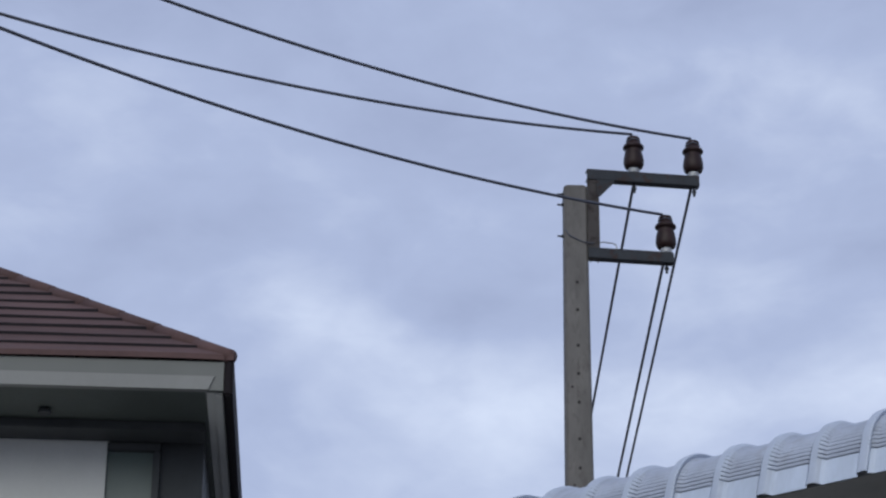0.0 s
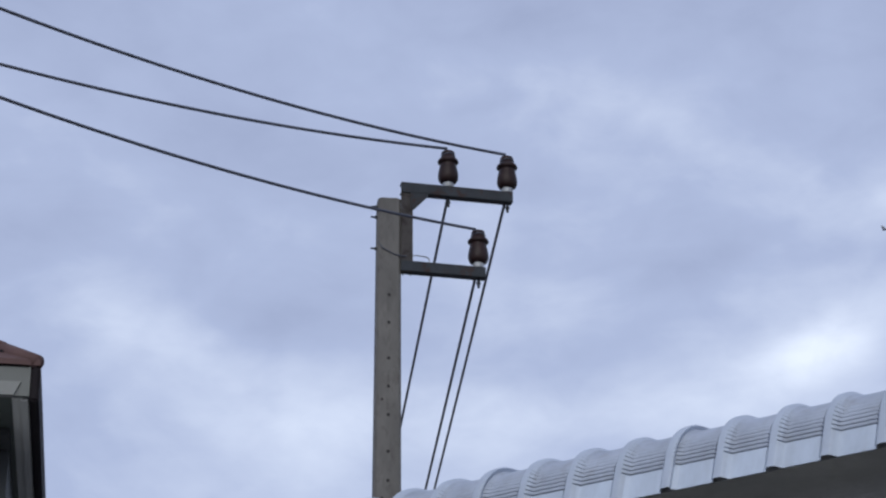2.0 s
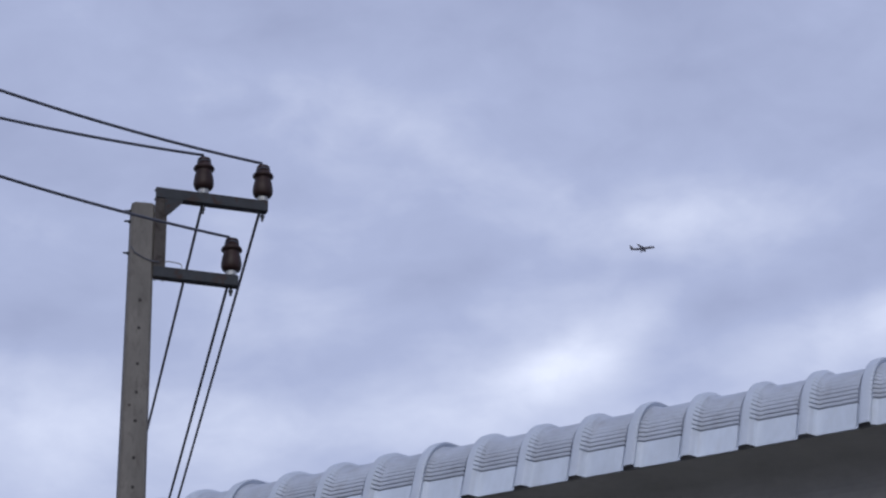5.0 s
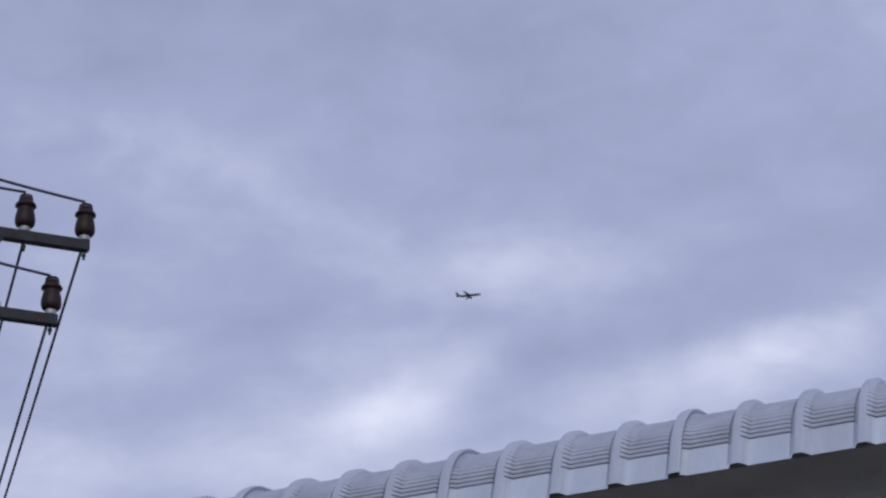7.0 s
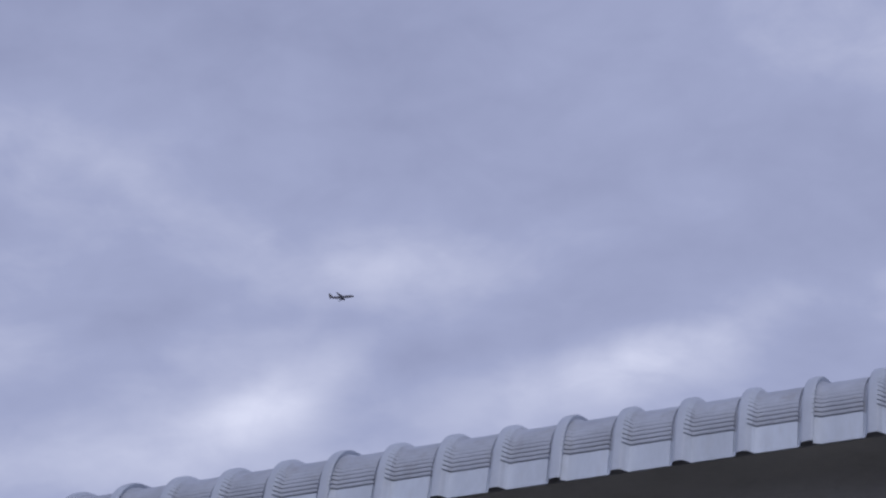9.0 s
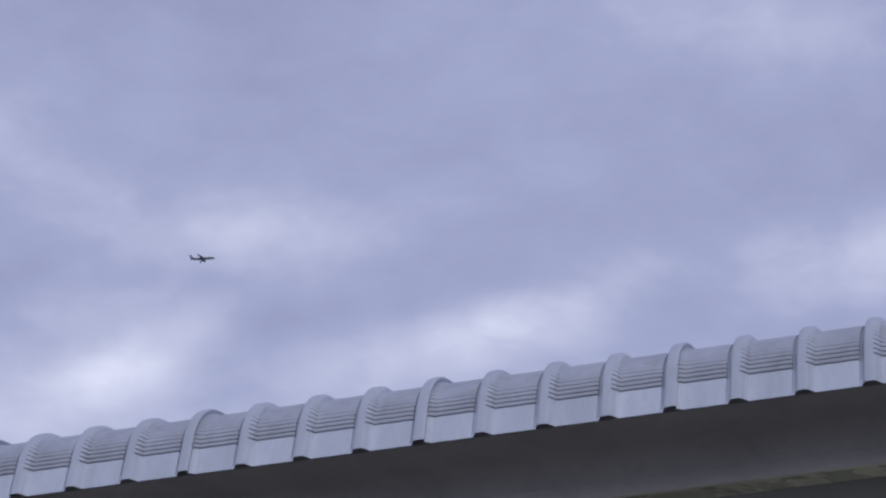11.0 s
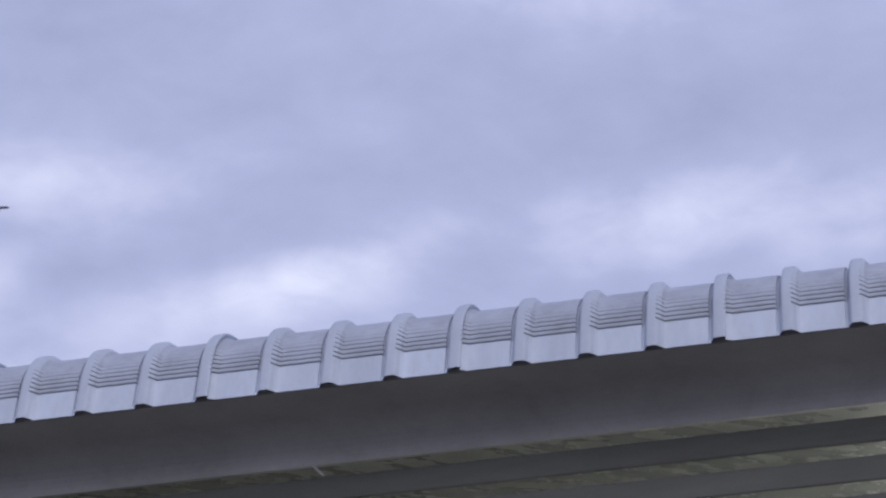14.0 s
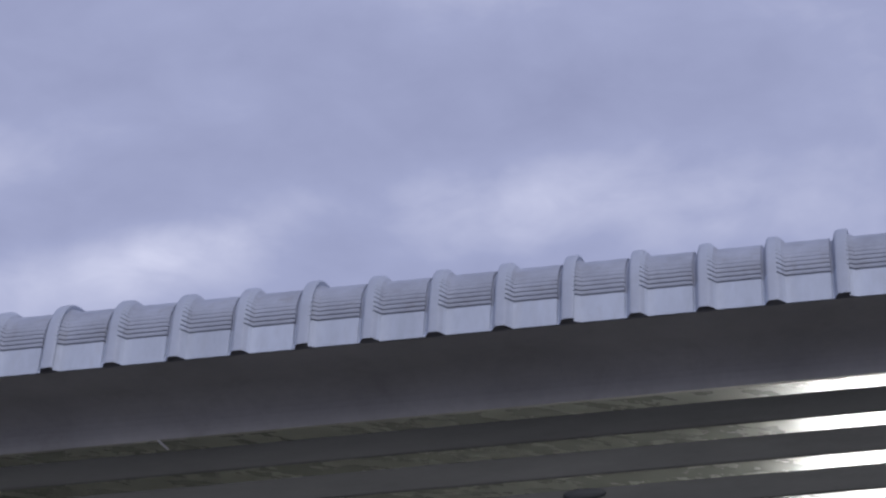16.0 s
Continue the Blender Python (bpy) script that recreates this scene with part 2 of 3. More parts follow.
def add_box(bm, lo, hi, bevel=0.0, m=None, idx=0):
    lo, hi = Vector(lo), Vector(hi)
    c, s = (lo + hi) / 2, hi - lo
    mat = (m or Matrix()) @ Matrix.Translation(c) @ Matrix.Diagonal((*s, 1))
    r = bmesh.ops.create_cube(bm, size=1, matrix=mat)
    faces = {f for v in r["verts"] for f in v.link_faces}
    for f in faces:
        f.material_index = idx
    if bevel:
        edges = list({e for f in faces for e in f.edges})
        bmesh.ops.bevel(bm, geom=edges, offset=bevel, segments=2, affect="EDGES", clamp_overlap=True)
    return bm


def box(lo, hi, bevel=0.0, m=None):
    return add_box(bmesh.new(), lo, hi, bevel, m)


def add_lathe(bm, profile, seg=20, m=None):
    """Turns a profile of (radius, height) round z."""
    m = m or Matrix()
    rings = []
    for r, z in profile:
        rings.append([bm.verts.new(m @ Vector((r * math.cos(2 * math.pi * k / seg), r * math.sin(2 * math.pi * k / seg), z))) for k in range(seg)])
    for a, b in zip(rings, rings[1:]):
        for k in range(seg):
            bm.faces.new((a[k], a[(k + 1) % seg], b[(k + 1) % seg], b[k]))
    bm.faces.new(rings[0][::-1])
    bm.faces.new(rings[-1])
    return bm


def lathe(profile, seg=20, m=None):
    return add_lathe(bmesh.new(), profile, seg, m)


def add_tube(bm, pts, r, seg=8):
    pts = [Vector(p) for p in pts]
    rings = []
    for i, p in enumerate(pts):
        d = (pts[min(i + 1, len(pts) - 1)] - pts[max(i - 1, 0)]).normalized()
        side = d.cross(Vector((0, 0, 1)))
        side = side.normalized() if side.length > 1e-4 else Vector((1, 0, 0))
        up = side.cross(d).normalized()
        rr = r[i] if isinstance(r, (list, tuple)) else r
        rings.append([bm.verts.new(p + rr * (math.cos(2 * math.pi * k / seg) * side + math.sin(2 * math.pi * k / seg) * up)) for k in range(seg)])
    for a, b in zip(rings, rings[1:]):
        for k in range(seg):
            bm.faces.new((a[k], a[(k + 1) % seg], b[(k + 1) % seg], b[k]))
    bm.faces.new(rings[0][::-1])
    bm.faces.new(rings[-1])
    return bm


def tube(pts, r, seg=8):
    return add_tube(bmesh.new(), pts, r, seg)


def add_prism(bm, poly, lo, hi, m=None):
    """A flat polygon in x, z drawn out along y from lo to hi."""
    m = m or Matrix()
    a = [bm.verts.new(m @ Vector((x, lo, z))) for x, z in poly]
    b = [bm.verts.new(m @ Vector((x, hi, z))) for x, z in poly]
    bm.faces.new(a)
    bm.faces.new(b[::-1])
    for k in range(len(poly)):
        j = (k + 1) % len(poly)
        bm.faces.new((a[k], b[k], b[j], a[j]))
    return bm


# ---- ground ----
bm = bmesh.new()
bmesh.ops.create_circle(bm, cap_ends=True, radius=4500, segments=96)
ground = tagged(new("ground", mesh_from("ground", bm, GROUND)), "bare trodden earth and concrete yard reaching the horizon", "ground", kind="structure")


# ---- the annex with the white sheet roof ----
# its eave runs along local x, to the right and towards the viewer; local y points in under the roof
RIB = 0.19
ANNEX = Matrix.Translation((2.4605, 6.578, 0)) @ Matrix(((0.752, 0.660, 0, 0), (-0.660, 0.752, 0, 0), (0, 0, 1, 0), (0, 0, 0, 1)))
EAVE_Z = 4.093
# the eave falls by a hair towards the viewer
ANNEX = ANNEX @ Matrix.Translation((0, 0, EAVE_Z)) @ pose(0, 0, 0, 0, 0.62, 0) @ Matrix.Translation((0, 0, -EAVE_Z))
# the skirt leans in, then the sheet rolls over into the roof
LEAN, STRAIGHT, BEND, PITCH_END = 17.0, 0.120, 0.190, 83.0
LEVEL = 0.0056
FIRST, LAST = -20, 24
X0, X1 = FIRST * RIB, LAST * RIB
annex = thing("annex", ANNEX, "single-storey annex with white crimp-curved metal sheet roof and slatted upper wall", "building")


CRIMP_FROM, CRIMP_STEP, CRIMPS = 0.0920, 0.0163, 9
TURN = BEND * radians(PITCH_END - LEAN)


def eave_at(s):
    """The sheet's line, s metres up from the drip edge: inward, height and lean from upright in degrees."""
    c, d = math.cos(radians(LEAN)), math.sin(radians(LEAN))
    if s <= STRAIGHT:
        return s * d, s * c, LEAN
    ang = min(PITCH_END, LEAN + math.degrees((s - STRAIGHT) / BEND))
    r = radians(ang)
    y, z = STRAIGHT * d + BEND * (c - math.cos(r)), STRAIGHT * c + BEND * (math.sin(r) - d)
    over = max(0.0, s - STRAIGHT - TURN)
    return y + over * math.sin(r), z + over * math.cos(r), ang


# depth of the pleats in the pans and on the rib flanks, and their width, from the lowest up
PAN_DEPTH = (0.0180, 0.0165, 0.0135, 0.0085, 0.0040, 0.0020, 0.0012, 0.0008, 0.0005)
FLANK_DEPTH = (0.0150, 0.0145, 0.0135, 0.0120, 0.0100, 0.0080, 0.0055, 0.0030, 0.0015)
SLOT = (0.0054, 0.0046, 0.0042, 0.0038, 0.0034, 0.0030, 0.0026, 0.0022, 0.0020)


def eave_profile():
    """Rows up the sheet: inward, height, lean, depth of the pleat in the pan and on the flank, and whether the row lies above the skirt."""
    rows = [(0.0, 0.0, 0.0, 0), (0.031, 0.0, 0.0, 0), (0.062, 0.0, 0.0, 0), (CRIMP_FROM - 0.0015, 0.0, 0.0, 0)]
    for k, (pan, flank, slot) in enumerate(zip(PAN_DEPTH, FLANK_DEPTH, SLOT)):
        s0 = CRIMP_FROM + k * CRIMP_STEP
        # a deep narrow pleat, then a flat band up to the next
        rows += [(s0, 0.0012, 0.0012, 1), (s0 + 0.0003, -pan, -flank, 1), (s0 + slot, -pan, -flank, 1), (s0 + slot + 0.0010, -0.0008, -0.0008, 1), (s0 + 0.0105, 0.0012, 0.0012, 1)]
    end = CRIMP_FROM + CRIMPS * CRIMP_STEP
    rows += [(end + (STRAIGHT + TURN - end) * k / 8, 0.0, 0.0, 1) for k in range(9)]
    rows += [(STRAIGHT + TURN + d, 0.0, 0.0, 1) for d in (0.25, 1.2, 4.0)]
    return [(*eave_at(s), pan, flank, zone) for s, pan, flank, zone in rows]


# across one rib pitch: position, height of the rib, share of the crimp; a trapezoid rib, then the flat pan
ACROSS = [(-0.0207, -0.0075, 0.0), (-0.0145, -0.0075, 0.0), (-0.0045, 0.0176, 0.0), (-0.0015, 0.0197, 0.0), (0.0040, 0.0202, 0.0), (0.0130, 0.0204, 0.0), (0.0215, 0.0202, 0.0),
          (0.0250, 0.0196, 0.5), (0.0280, 0.0176, 0.9), (0.0360, 0.0098, 1.0), (0.0430, 0.0022, 1.0), (0.0465, 0.0, 1),
          (0.075, 0.0008, 1), (0.108, 0.0, 1), (0.140, 0.0008, 1), (0.1685, 0.0, 1)]
# where two sheets lap, the upper one ends in a free lip on the rib's flank
LAP = [(-0.0207, -0.0075, 0.0), (-0.0145, -0.0075, 0.0), (-0.0050, 0.0200, 0.0), (-0.0015, 0.0222, 0.0), (0.0040, 0.0228, 0.0), (0.0130, 0.0240, 0.0), (0.0225, 0.0240, 0.0),
       (0.0270, 0.0236, 0.15), (0.0300, 0.0215, 0.35), (0.0306, 0.0190, 0.4), (0.0262, 0.0085, 0.7), (0.0350, 0.0060, 1.0), (0.0430, 0.0018, 1.1), (0.0465, 0.0, 1),
       (0.075, 0.0008, 1), (0.108, 0.0, 1), (0.140, 0.0008, 1), (0.1685, 0.0, 1)]


def roof_sheet_mesh(ribs):
    bm = bmesh.new()
    cols = []
    for k in range(ribs):
        cols += [(k * RIB + u, h, c) for u, h, c in (LAP if k == 0 else ACROSS)]
    cols.append((ribs * RIB - 0.0208, -0.0076, 0.0))
    grid = []
    for y, z, ang, pan, flank, zone in eave_profile():
        r = radians(ang)
        ny, nz = -math.cos(r), math.sin(r)
        row = []
        for u, h, c in cols:
            # the grooves beside the ribs run out at the drip edge
            d = (h if h > 0 else h * min(1.0, z / 0.03)) + (flank if h > 0.0015 else pan) * c
            row.append(bm.verts.new((u, y + ny * d, EAVE_Z + z + nz * d)))
        grid.append((row, zone))
    for (a, za), (b, zb) in zip(grid, grid[1:]):
        for k in range(len(cols) - 1):
            f = bm.faces.new((a[k], a[k + 1], b[k + 1], b[k]))
            # dust lies in the pans above the skirt; the standing ribs stay cleaner
            f.material_index = 2 if cols[k][1] + cols[k + 1][1] > 0.026 else za
            f.smooth = True
    # folds stay crisp, the rolled shoulders of the ribs are round
    bm.normal_update()
    for e in bm.edges:
        e.smooth = e.calc_face_angle(0.0) < radians(34)
    return bm


sheet_mesh = mesh_from("roof_sheet", roof_sheet_mesh(4), WHITE_SHEET, GREY_SHEET, RIB_SHEET)
for k in range((LAST - FIRST) // 4):
    ob = new("roof_sheet", sheet_mesh)
    ob.parent = annex
    # sheets lie unevenly by a few millimetres, as fixed by hand
    ob.location = (X0 + k * 4 * RIB, 0.0, 0.0)
    tagged(ob, "white painted ribbed metal sheet with crimped curved eave")

# soffit behind the skirt, turning down in a shallow cove to the slatted wall
bm = bmesh.new()
cove = [(0.028, 0.050), (0.014, 0.002)] + [(0.20 + 0.16 * math.sin(a), -0.111 + 0.111 * math.cos(a)) for a in [radians(9 * k) for k in range(11)]] + [(0.379, -0.111), (0.379, 0.05)]
soffit_m = Matrix(((0, 1, 0, 0), (1, 0, 0, 0), (0, 0, 1, EAVE_Z), (0, 0, 0, 1)))
add_prism(bm, cove, X0 - 0.05, X1 + 0.05, soffit_m)
# the slatted wall stands level, so the cove's lower edge parts a little from the falling eave
for v in bm.verts:
    v.co.z += LEVEL * (v.co.x - 0.3) * min(1.0, max(0.0, (EAVE_Z - v.co.z) / 0.111))
part("cove", bm, COVE, annex, "grey soffit cove curving down to the wall", smooth=False)

SLAT_Y = 0.36
SLATS = Matrix.Translation((0.3, 0, 0)) @ pose(0, 0, 0, 0, -math.degrees(LEVEL), 0) @ Matrix.Translation((-0.3, 0, 0))
SLATS = Matrix.Translation((0, 0, EAVE_Z)) @ SLATS @ Matrix.Translation((0, 0, -EAVE_Z))
# heights of the openings between slats, below the drip edge
OPENINGS = [(-0.111, -0.150), (-0.224, -0.264), (-0.337, -0.376), (-0.448, -0.488)]
edges = [z for pair in OPENINGS for z in pair][1:] + [-0.56]
for hi, lo in zip(edges[0::2], edges[1::2]):
    part("slat", box((X0, SLAT_Y, EAVE_Z + lo), (X1, SLAT_Y + 0.010, EAVE_Z + hi), 0.003, SLATS), SLAT, annex)
part("ceiling_board", box((X0 + 0.12, 0.384, EAVE_Z - 0.018), (X1 - 0.12, 4.19, EAVE_Z + 0.0), 0.0, SLATS), PANEL, annex, "glossy stained ceiling board inside the slatted wall")
part("wall", box((X0, SLAT_Y - 0.01, -0.06), (X1, 0.55, EAVE_Z - 0.565), 0.01), FASCIA_PALE, annex, "plain grey rendered wall")
for x in (X0, X1 - 0.12):
    part("end_wall", box((x, 0.551, -0.06), (x + 0.12, 4.2, EAVE_Z + 0.20)), BLOCKWORK, annex, "pale painted blockwork wall")
part("rear_wall", box((X0, 4.2, -0.06), (X1, 4.35, EAVE_Z + 0.55)), BLOCKWORK, annex, "pale painted blockwork wall")
# unseen pale slab, added to bounce light up to the ceiling board
part("floor_slab", box((X0 + 0.125, 0.56, -0.06), (X1 - 0.125, 4.19, 0.06)), RENDER_WALL, annex, "unseen pale floor slab added to bounce light")
bm = bmesh.new()
bmesh.ops.create_uvsphere(bm, u_segments=14, v_segments=8, radius=1, matrix=Matrix.Translation((1.503, SLAT_Y - 0.002, EAVE_Z - 0.386)) @ Matrix.Diagonal((0.064, 0.010, 0.017, 1)))
part("sealant_lump", bm, TRIM_AND_SHADE, annex, "dark lump of old sealant", smooth=True)
part("joint_strap", box((-0.0035, -0.003, -0.024), (0.0035, 0.0, 0.024), 0.001, Matrix.Translation((0.245, SLAT_Y - 0.001, EAVE_Z - 0.129)) @ pose(0, 0, 0, 0, -45, 0)), COVE, annex, "small slanting grey strap across the top opening")
# added, unseen batten lamp on the far wall gleams along the glossy ceiling board
LAMP = Matrix.Translation((2.66, 4.199, EAVE_Z - 0.98))
batten = thing("added_batten_lamp", ANNEX @ LAMP, "unseen lit white batten lamp added on the wall behind the slats", "lamp")
part("housing", box((-0.75, -0.06, -0.09), (0.75, 0.0, 0.09), 0.01), RIB_SHEET, batten, "white metal housing")
part("diffuser", box((-0.72, -0.11, -0.075), (0.72, -0.061, 0.075), 0.02), ADDED_LAMP_GLOW, batten, "glowing lamp face")
for side_x in (-0.735, 0.735):
    part("end_cap", box((side_x - 0.014, -0.115, -0.085), (side_x + 0.014, -0.061, 0.085), 0.004), RIB_SHEET, batten)

# ---- the power pole ----
POLE = Matrix.Translation((1.097, 18.6, 0)) @ pose(0, 0, 0, 0, -0.25, 8)
pole = thing("power_pole", POLE, "grey square concrete power pole with steel bracket arms and bolts", "pole")
TOP = 10.15


def pole_width(z):
    return 0.185 + (TOP - z) * 0.0095


bm = bmesh.new()
prev = None
for z in (0.0, 2.5, 5.0, 7.5, 9.0, TOP - 0.012, TOP):
    h = pole_width(z) / 2 - (0.012 if z == TOP else 0)
    c = 0.018
    ring = [bm.verts.new((x, y, z)) for x, y in ((-h + c, -h), (h - c, -h), (h, -h + c), (h, h - c), (h - c, h), (-h + c, h), (-h, h - c), (-h, -h + c))]
    if prev:
        for k in range(8):
            bm.faces.new((prev[k], prev[(k + 1) % 8], ring[(k + 1) % 8], ring[k]))
    else:
        bm.faces.new(ring[::-1])
    prev = ring
bm.faces.new(prev)
bm.transform(pose(0, 0, 0, 0, 0, -6))
part("shaft", bm, CONCRETE, pole, "tapered grey concrete shaft")
z = 9.30
while z > 5.0:
    y = -pole_width(z) / 2
    # a flat disc for each hole, the shade inside put into its dark colour
    bm = lathe([(0.014, -0.012), (0.014, 0.0015), (0.011, 0.0025)], 12, Matrix.Translation((0, y, z)) @ pose(0, 0, 0, 90))
    bm.transform(pose(0, 0, 0, 0, 0, -6))
    part("bolt_hole", bm, HOLE_SHADE, pole)
    z -= 0.235 if int(z * 10) % 2 else 0.30
for z, x in ((7.62, -0.045), (7.31, -0.052), (6.93, -0.03), (8.42, -0.05)):
    bm = lathe([(0.011, -0.010), (0.011, 0.0015), (0.008, 0.0025)], 10, Matrix.Translation((x, -pole_width(z) / 2, z)) @ pose(0, 0, 0, 90))
    bm.transform(pose(0, 0, 0, 0, 0, -6))
    part("bolt_hole", bm, RUSTY, pole)
# the bracket: an upright channel on the side of the shaft and two arms
side = pole_width(9.8) / 2
bm = bmesh.new()
add_box(bm, (side - 0.014, -0.115, 9.50), (side + 0.082, -0.105, 10.285), 0.002)
add_box(bm, (side + 0.074, -0.105, 9.50), (side + 0.082, -0.035, 10.285), 0.002)
add_box(bm, (side + 0.012, -0.105, 9.50), (side + 0.020, -0.035, 10.10), 0.002)
part("upright_channel", bm, RUSTY, pole, "dark weathered steel channel")


def arm(x1, z0, z1):
    """A channel arm: a web with two flanges, open at the back."""
    bm = bmesh.new()
    add_box(bm, (side - 0.014, -0.127, z0), (x1, -0.117, z1), 0.002)
    add_box(bm, (side - 0.014, -0.117, z1 - 0.009), (x1, -0.045, z1), 0.002)
    add_box(bm, (side - 0.014, -0.117, z0), (x1, -0.045, z0 + 0.009), 0.002)
    add_box(bm, (x1 - 0.006, -0.119, z0), (x1 + 0.004, -0.045, z1), 0.002)
    return bm


part("upper_arm", arm(1.000, 10.192, 10.280), STEEL, pole, "upper weathered steel channel arm")
part("lower_arm", arm(0.768, 9.507, 9.595), STEEL, pole, "lower weathered steel channel arm")
bm = bmesh.new()
add_prism(bm, [(side + 0.06, 10.045), (side + 0.09, 10.045), (side + 0.205, 10.17), (side + 0.205, 10.20), (side + 0.06, 10.20)], -0.125, -0.117)
part("gusset", bm, STEEL, pole, "welded steel gusset plate")
for zz in (10.08, 9.99, 9.715):
    bm = tube([(-side - 0.055, -0.03, zz), (side + 0.05, -0.03, zz)], 0.008)
    add_lathe(bm, [(0.016, 0), (0.016, 0.014)], 6, Matrix.Translation((-side - 0.022, -0.03, zz)) @ pose(0, 0, 0, 0, 90))
    part("through_bolt", bm, STEEL, pole, "threaded through bolt with nut")
loop = [(-pole_width(9.7) / 2 - 0.004, -0.08, 9.76), (-0.07, -pole_width(9.7) / 2 - 0.006, 9.700), (0.02, -pole_width(9.7) / 2 - 0.006, 9.655),
        (side - 0.01, -0.126, 9.630), (side + 0.03, -0.133, 9.628)]
part("earth_wire", tube(loop, 0.005, 6), WIRE, pole, "loose dark earth wire")
part("tie_wire", tube([(side + 0.045, -0.10, 9.640), (side + 0.11, -0.11, 9.652), (side + 0.19, -0.11, 9.645), (side + 0.215, -0.11, 9.632), (side + 0.218, -0.11, 9.590)], 0.005, 6), BRIGHT_STEEL, pole, "bent pale tie wire")

INSULATOR = [(0.030, 0.041), (0.052, 0.043), (0.070, 0.055), (0.080, 0.075), (0.083, 0.100), (0.081, 0.130), (0.075, 0.165), (0.067, 0.195), (0.063, 0.210),
             (0.065, 0.214), (0.076, 0.219), (0.085, 0.226), (0.086, 0.234), (0.079, 0.248), (0.064, 0.264), (0.057, 0.276), (0.052, 0.288), (0.054, 0.300),
             (0.055, 0.312), (0.048, 0.323), (0.028, 0.330), (0.010, 0.332)]


def insulator(m, label):
    ob = thing("pin_insulator", m, label, "insulator", "insulators on the power pole")
    part("body", lathe(INSULATOR, 28), PORCELAIN, ob, "brown glazed porcelain sheds", smooth=True)
    part("collar", lathe([(0.040, 0.001), (0.046, 0.006), (0.046, 0.040), (0.040, 0.047)], 20), BRIGHT_STEEL, ob, "pale metal collar")
    bm = lathe([(0.010, -0.165), (0.011, -0.160), (0.011, -0.001)], 12)
    add_lathe(bm, [(0.019, -0.135), (0.019, -0.117)], 6)
    part("pin", bm, STEEL, ob, "threaded steel pin and nut")
    tie = [(0.054 * math.cos(a), 0.054 * math.sin(a), 0.289 + 0.005 * math.sin(3 * a)) for a in [k * math.pi / 8 for k in range(17)]]
    part("tie", tube(tie, [0.005 + 0.003 * (k % 2) for k in range(17)], 6), WIRE, ob, "wrapped wire tie")
    return ob


PINS = {"A": (0.474, 10.2805), "B": (0.966, 10.2805), "C": (0.720, 9.5955)}
for key, (x, zz) in PINS.items():
    insulator(POLE @ Matrix.Translation((x, -0.08, zz)), "brown porcelain pin insulator on the %s steel arm" % ("lower" if key == "C" else "upper"))

# ---- the conductors ----
def conductor(start, way, drop, lift, reach, label):
    """A sagging cable from an insulator: way is one unit of its course in plan, drop and lift its fall over that unit."""
    pts = []
    for k in range(41):
        s = reach * (k / 40) ** 1.3
        pts.append((start[0] + way[0] * s, start[1] + way[1] * s, start[2] + drop * s + lift * s * s))
    ob = tagged(new("power_cable", mesh_from("power_cable", tube(pts, 0.0125, 8), WIRE, smooth=True)), label, "cable", "cables on the power pole")
    return ob


SPANS = {"A": ((1.518, 18.54, 10.619), (-4.653, -2.756), -0.9977, 0.5452),
         "B": ((1.993, 18.54, 10.584), (-3.909, -3.011), -0.8876, 0.4409),
         "C": ((1.748, 18.54, 9.910), (-4.653, -3.870), -1.0551, 0.6023)}
for key, (start, way, drop, lift) in SPANS.items():
    conductor(start, way, drop, lift, 1.7, "dark sagging power cable tied to a porcelain insulator")
    off = 0.07
    conductor((start[0] + off, 18.64, start[2] - 0.10), (-0.010 if key == "A" else -0.0065, 1.0), -0.035, 0.0004, 48.0, "dark power cable running away behind the pole")


# ---- the neighbouring house ----
HOUSE = Matrix.Translation((-1.172, 13.40, 0)) @ pose(0, 0, 0, 0, 0, 2.9)
house = thing("house", HOUSE, "two-storey house with maroon tiled hip roof and grey eaves", "house")
SPAN, EAVE = 9.0, 6.685
PITCH = math.tan(radians(35.6))
COURSE = 0.200
RUN = COURSE * math.cos(radians(37.5))


def slope_point(face, along, inward, lift=0.0):
    """A point of a roof slope: along its eave from its left end, inward from the eave, lifted off the slope."""
    z = EAVE + inward * PITCH + lift
    if face == 0:
        return Vector((-SPAN + along, inward, z))
    if face == 1:
        return Vector((-inward, along, z))
    if face == 2:
        return Vector((-along, SPAN - inward, z))
    return Vector((-SPAN + inward, SPAN - along, z))


courses = int(SPAN / 2 / RUN)
for face in range(4):
    for k in range(courses):
        a, b = k * RUN, min((k + 1) * RUN + 0.03, SPAN / 2)
        bm = bmesh.new()
        lo0, lo1 = slope_point(face, a, a, 0.027), slope_point(face, SPAN - a, a, 0.027)
        hi0, hi1 = slope_point(face, b, b, 0.004), slope_point(face, SPAN - b, b, 0.004)
        un0, un1 = slope_point(face, a, a, -0.006), slope_point(face, SPAN - a, a, -0.006)
        n = 30
        top, bot, back = [], [], []
        rnd = random.Random(face * 100 + k)
        for j in range(n + 1):
            s = j / n
            jit = rnd.uniform(-0.004, 0.004)
            top.append(bm.verts.new(lo0.lerp(lo1, s) + Vector((0, 0, jit))))
            bot.append(bm.verts.new(un0.lerp(un1, s) + Vector((0, 0, jit))))
            back.append(bm.verts.new(hi0.lerp(hi1, s)))
        for j in range(n):
            bm.faces.new((top[j], top[j + 1], back[j + 1], back[j]))
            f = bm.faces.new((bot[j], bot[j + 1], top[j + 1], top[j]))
            # risers above the first course carry the shade between courses as near-black colour
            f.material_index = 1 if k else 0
        part("tile_course", bm, (TILE, GUTTER_AND_SHADE), house)
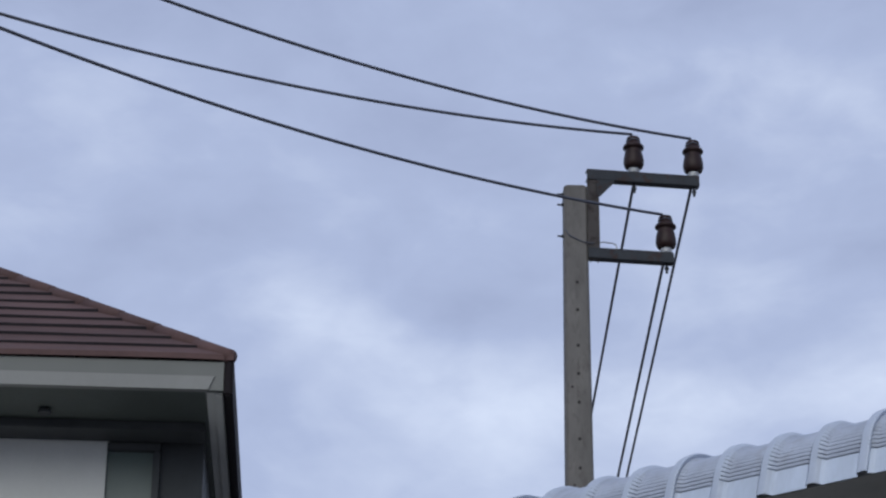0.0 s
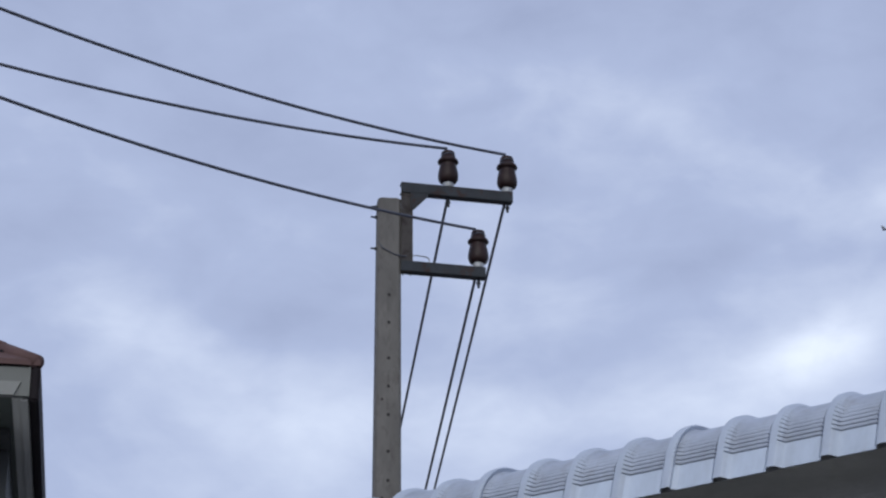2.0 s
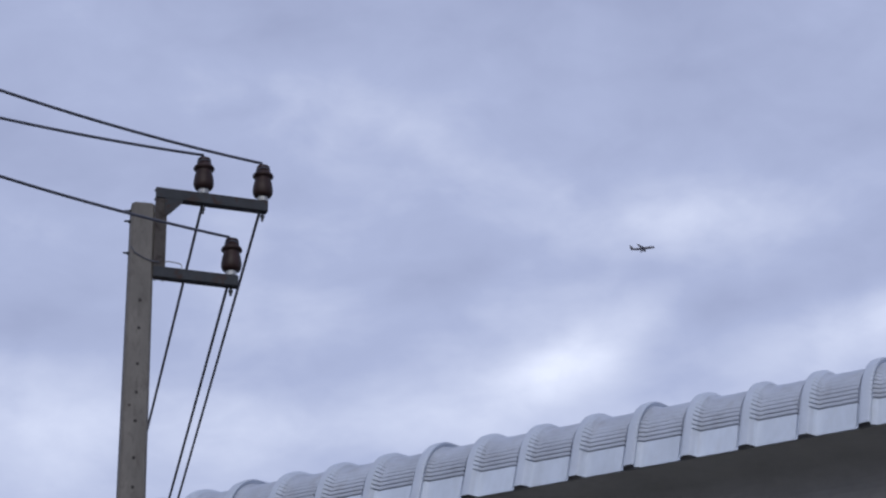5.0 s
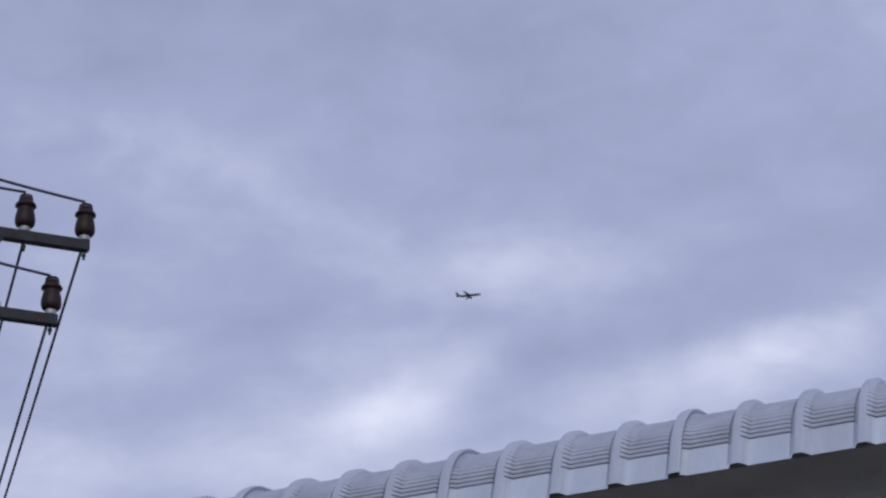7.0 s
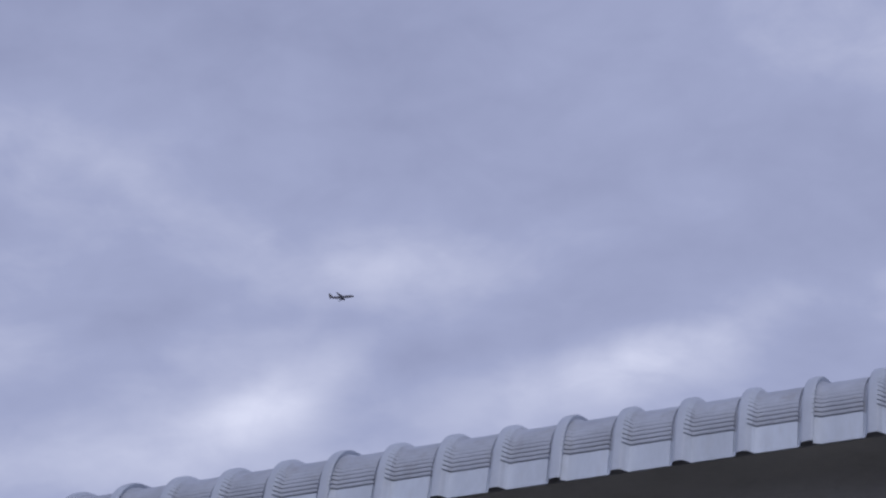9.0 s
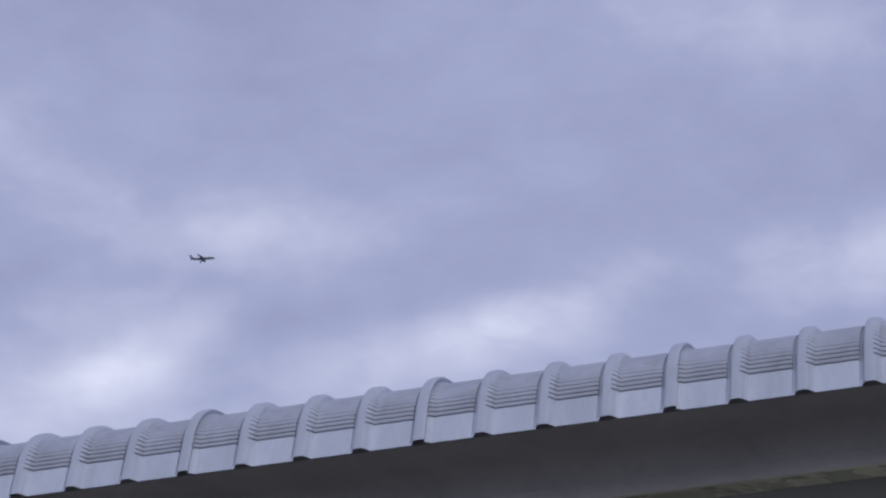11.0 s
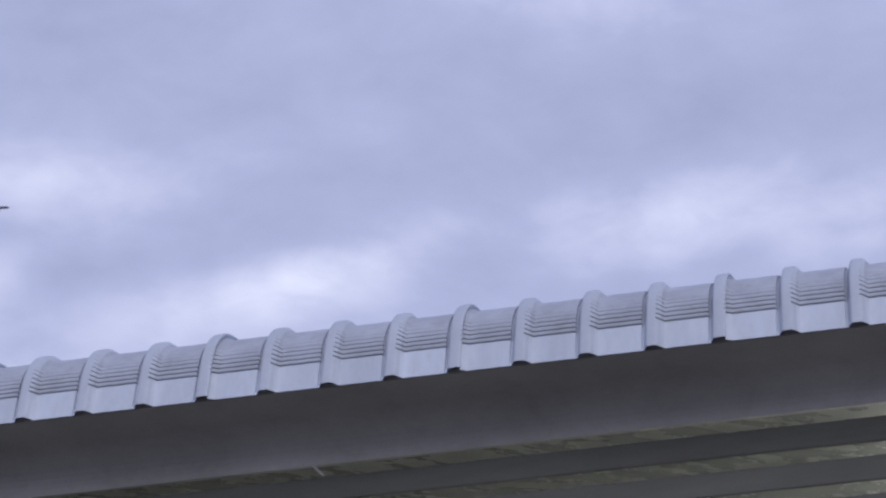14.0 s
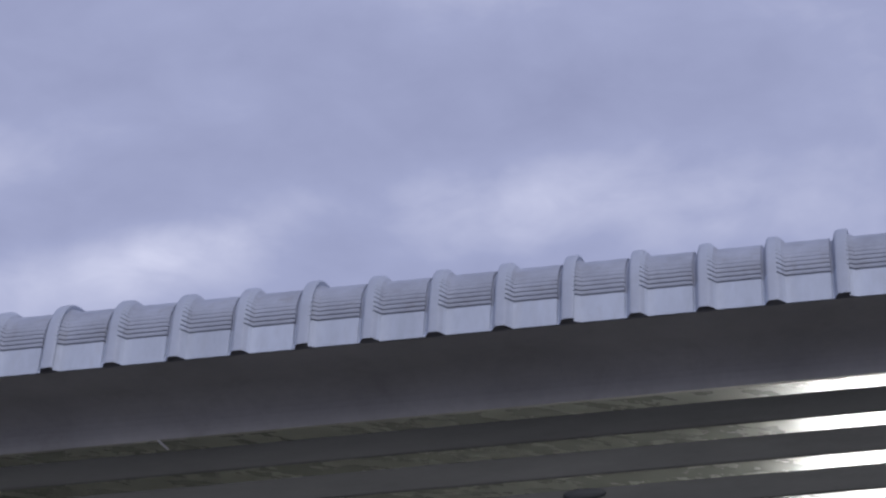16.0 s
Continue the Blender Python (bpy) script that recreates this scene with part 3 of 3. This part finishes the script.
# ridge caps down the four hips
corners = [(0, 0), (0, SPAN), (-SPAN, SPAN), (-SPAN, 0)]
cap_len = 0.36
for cx, cy in corners:
    tip = Vector((-SPAN / 2, SPAN / 2, EAVE + SPAN / 2 * PITCH))
    base = Vector((cx, cy, EAVE))
    d = tip - base
    count = int(d.length / cap_len) if (cx, cy) in ((0, 0),) else 10
    step = d / count
    for k in range(count):
        p, q = base + step * k + step * (0.06 if k == 0 else -0.05), base + step * (k + 1) + step * 0.04
        part("hip_cap", tube([p + Vector((0, 0, 0.006)), p.lerp(q, 0.5) + Vector((0, 0, 0.004)), q + Vector((0, 0, 0.002))], [0.043, 0.043, 0.043], 12), TILE, house, smooth=True)
# fascia and gutter boards
FB, FT = 6.50, EAVE - 0.012
def mitre(z):
    """Where the front boards end against the corner, slanting inwards as they go down."""
    return -0.062 - 0.075 * (FT - z) / (FT - FB)


bm = bmesh.new()
add_prism(bm, [(-SPAN, FB + 0.083), (mitre(FB + 0.083), FB + 0.083), (mitre(FT), FT), (-SPAN, FT)], 0.020, 0.052)
part("upper_fascia", bm, FASCIA, house, "grey painted upper fascia board")
bm = bmesh.new()
add_prism(bm, [(-SPAN, FB), (mitre(FB), FB), (mitre(FB + 0.080), FB + 0.080), (-SPAN, FB + 0.080)], 0.002, 0.052)
part("lower_fascia", bm, FASCIA_PALE, house, "paler lower fascia board")
bm = bmesh.new()
add_prism(bm, [(mitre(FB) + 0.001, FB), (-0.052, FB), (-0.052, FT), (mitre(FT) + 0.001, FT)], 0.014, 0.052)
part("corner_board", bm, FASCIA, house, "grey mitred corner board")
bm = bmesh.new()
add_box(bm, (-0.150, 0.0525, FB), (-0.052, SPAN, FT), 0.006)
add_box(bm, (-0.100, 0.0525, FB - 0.014), (-0.055, SPAN, FB - 0.001), 0.003)
part("side_fascia", bm, RENDER_WALL, house, "pale boxed side fascia")
part("gutter", box((-0.050, 0.0, FB - 0.03), (0.002, SPAN, FT), 0.012), GUTTER_AND_SHADE, house, "dark side gutter")
part("soffit", box((-SPAN, 0.053, FB + 0.002), (-0.151, SPAN, FB + 0.02)), EAVE_BOARD, house, "dark green-grey soffit boards")
part("cornice", box((-SPAN, 0.56, FB - 0.052), (-0.17, 0.80, FB), 0.006), TRIM_AND_SHADE, house, "near-black board along the wall top")
part("front_wall", box((-SPAN + 0.5, 0.80, 0.0), (-0.745, 1.0, FB - 0.002)), RENDER_WALL, house, "off-white rendered wall")
# the side wall's deep shade is put into its colour
part("side_wall", box((-0.43, 0.86, 0.0), (-0.18, SPAN - 0.6, FB - 0.002)), TRIM_AND_SHADE, house, "side wall with deep shade put into its near-black colour")
window = part("window", box((-0.743, 0.84, 4.6), (-0.432, 0.86, FB - 0.10)), WINDOW_GLASS, house, "narrow dark teal corner window")
part("window_frame", box((-0.743, 0.80, FB - 0.10), (-0.432, 0.90, FB - 0.054), 0.004), TRIM_AND_SHADE, window)
part("window_frame", box((-0.475, 0.81, 4.6), (-0.432, 0.90, FB - 0.10), 0.004), TRIM_AND_SHADE, window)
part("lower_wall", box((-0.743, 0.80, 0.0), (-0.432, 1.0, 4.598)), RENDER_WALL, house)
part("rear_wall", box((-SPAN + 0.5, SPAN - 0.6, 0.0), (-0.59, SPAN - 0.45, FB - 0.002)), RENDER_WALL, house)
part("far_side_wall", box((-SPAN + 0.5, 1.02, 0.0), (-SPAN + 0.7, SPAN - 0.61, FB - 0.002)), RENDER_WALL, house)
part("vent_cap", lathe([(0.038, -0.030), (0.040, -0.015), (0.026, 0.0)], 14, Matrix.Translation((-1.08, 0.40, FB + 0.001))), TRIM_AND_SHADE, house, "small dark round soffit vent")

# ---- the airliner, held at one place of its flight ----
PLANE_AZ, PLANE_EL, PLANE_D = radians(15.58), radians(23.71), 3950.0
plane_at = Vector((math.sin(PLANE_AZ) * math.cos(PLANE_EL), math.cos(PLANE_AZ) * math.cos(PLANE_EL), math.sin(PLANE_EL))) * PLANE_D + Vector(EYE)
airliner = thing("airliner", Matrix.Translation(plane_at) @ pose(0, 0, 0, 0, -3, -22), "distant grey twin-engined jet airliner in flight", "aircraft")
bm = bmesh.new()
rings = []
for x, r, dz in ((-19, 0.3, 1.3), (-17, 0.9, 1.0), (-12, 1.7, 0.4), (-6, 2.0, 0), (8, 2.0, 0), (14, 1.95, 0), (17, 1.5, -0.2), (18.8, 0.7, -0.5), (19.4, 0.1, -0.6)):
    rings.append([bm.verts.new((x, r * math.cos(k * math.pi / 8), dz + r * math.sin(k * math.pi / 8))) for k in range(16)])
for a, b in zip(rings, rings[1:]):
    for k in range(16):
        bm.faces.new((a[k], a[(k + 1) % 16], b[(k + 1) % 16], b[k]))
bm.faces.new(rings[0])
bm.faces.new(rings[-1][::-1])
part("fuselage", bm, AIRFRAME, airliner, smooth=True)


def blade(root, tip, root_chord, tip_chord, thick):
    """A tapered wing or fin from root to tip, chord along x."""
    bm = bmesh.new()
    root, tip = Vector(root), Vector(tip)
    out = (tip - root).normalized()
    nrm = out.cross(Vector((1, 0, 0))).normalized()
    ends = []
    for p, c, th in ((root, root_chord, thick), (tip, tip_chord, thick * 0.4)):
        ends.append([bm.verts.new(p + Vector((c * sx, 0, 0)) + nrm * th * sy) for sx, sy in ((0.5, 0), (0.25, 0.5), (-0.2, 0.4), (-0.5, 0), (-0.2, -0.4), (0.25, -0.5))])
    for k in range(6):
        bm.faces.new((ends[0][k], ends[0][(k + 1) % 6], ends[1][(k + 1) % 6], ends[1][k]))
    bm.faces.new(ends[0][::-1])
    bm.faces.new(ends[1])
    return bm


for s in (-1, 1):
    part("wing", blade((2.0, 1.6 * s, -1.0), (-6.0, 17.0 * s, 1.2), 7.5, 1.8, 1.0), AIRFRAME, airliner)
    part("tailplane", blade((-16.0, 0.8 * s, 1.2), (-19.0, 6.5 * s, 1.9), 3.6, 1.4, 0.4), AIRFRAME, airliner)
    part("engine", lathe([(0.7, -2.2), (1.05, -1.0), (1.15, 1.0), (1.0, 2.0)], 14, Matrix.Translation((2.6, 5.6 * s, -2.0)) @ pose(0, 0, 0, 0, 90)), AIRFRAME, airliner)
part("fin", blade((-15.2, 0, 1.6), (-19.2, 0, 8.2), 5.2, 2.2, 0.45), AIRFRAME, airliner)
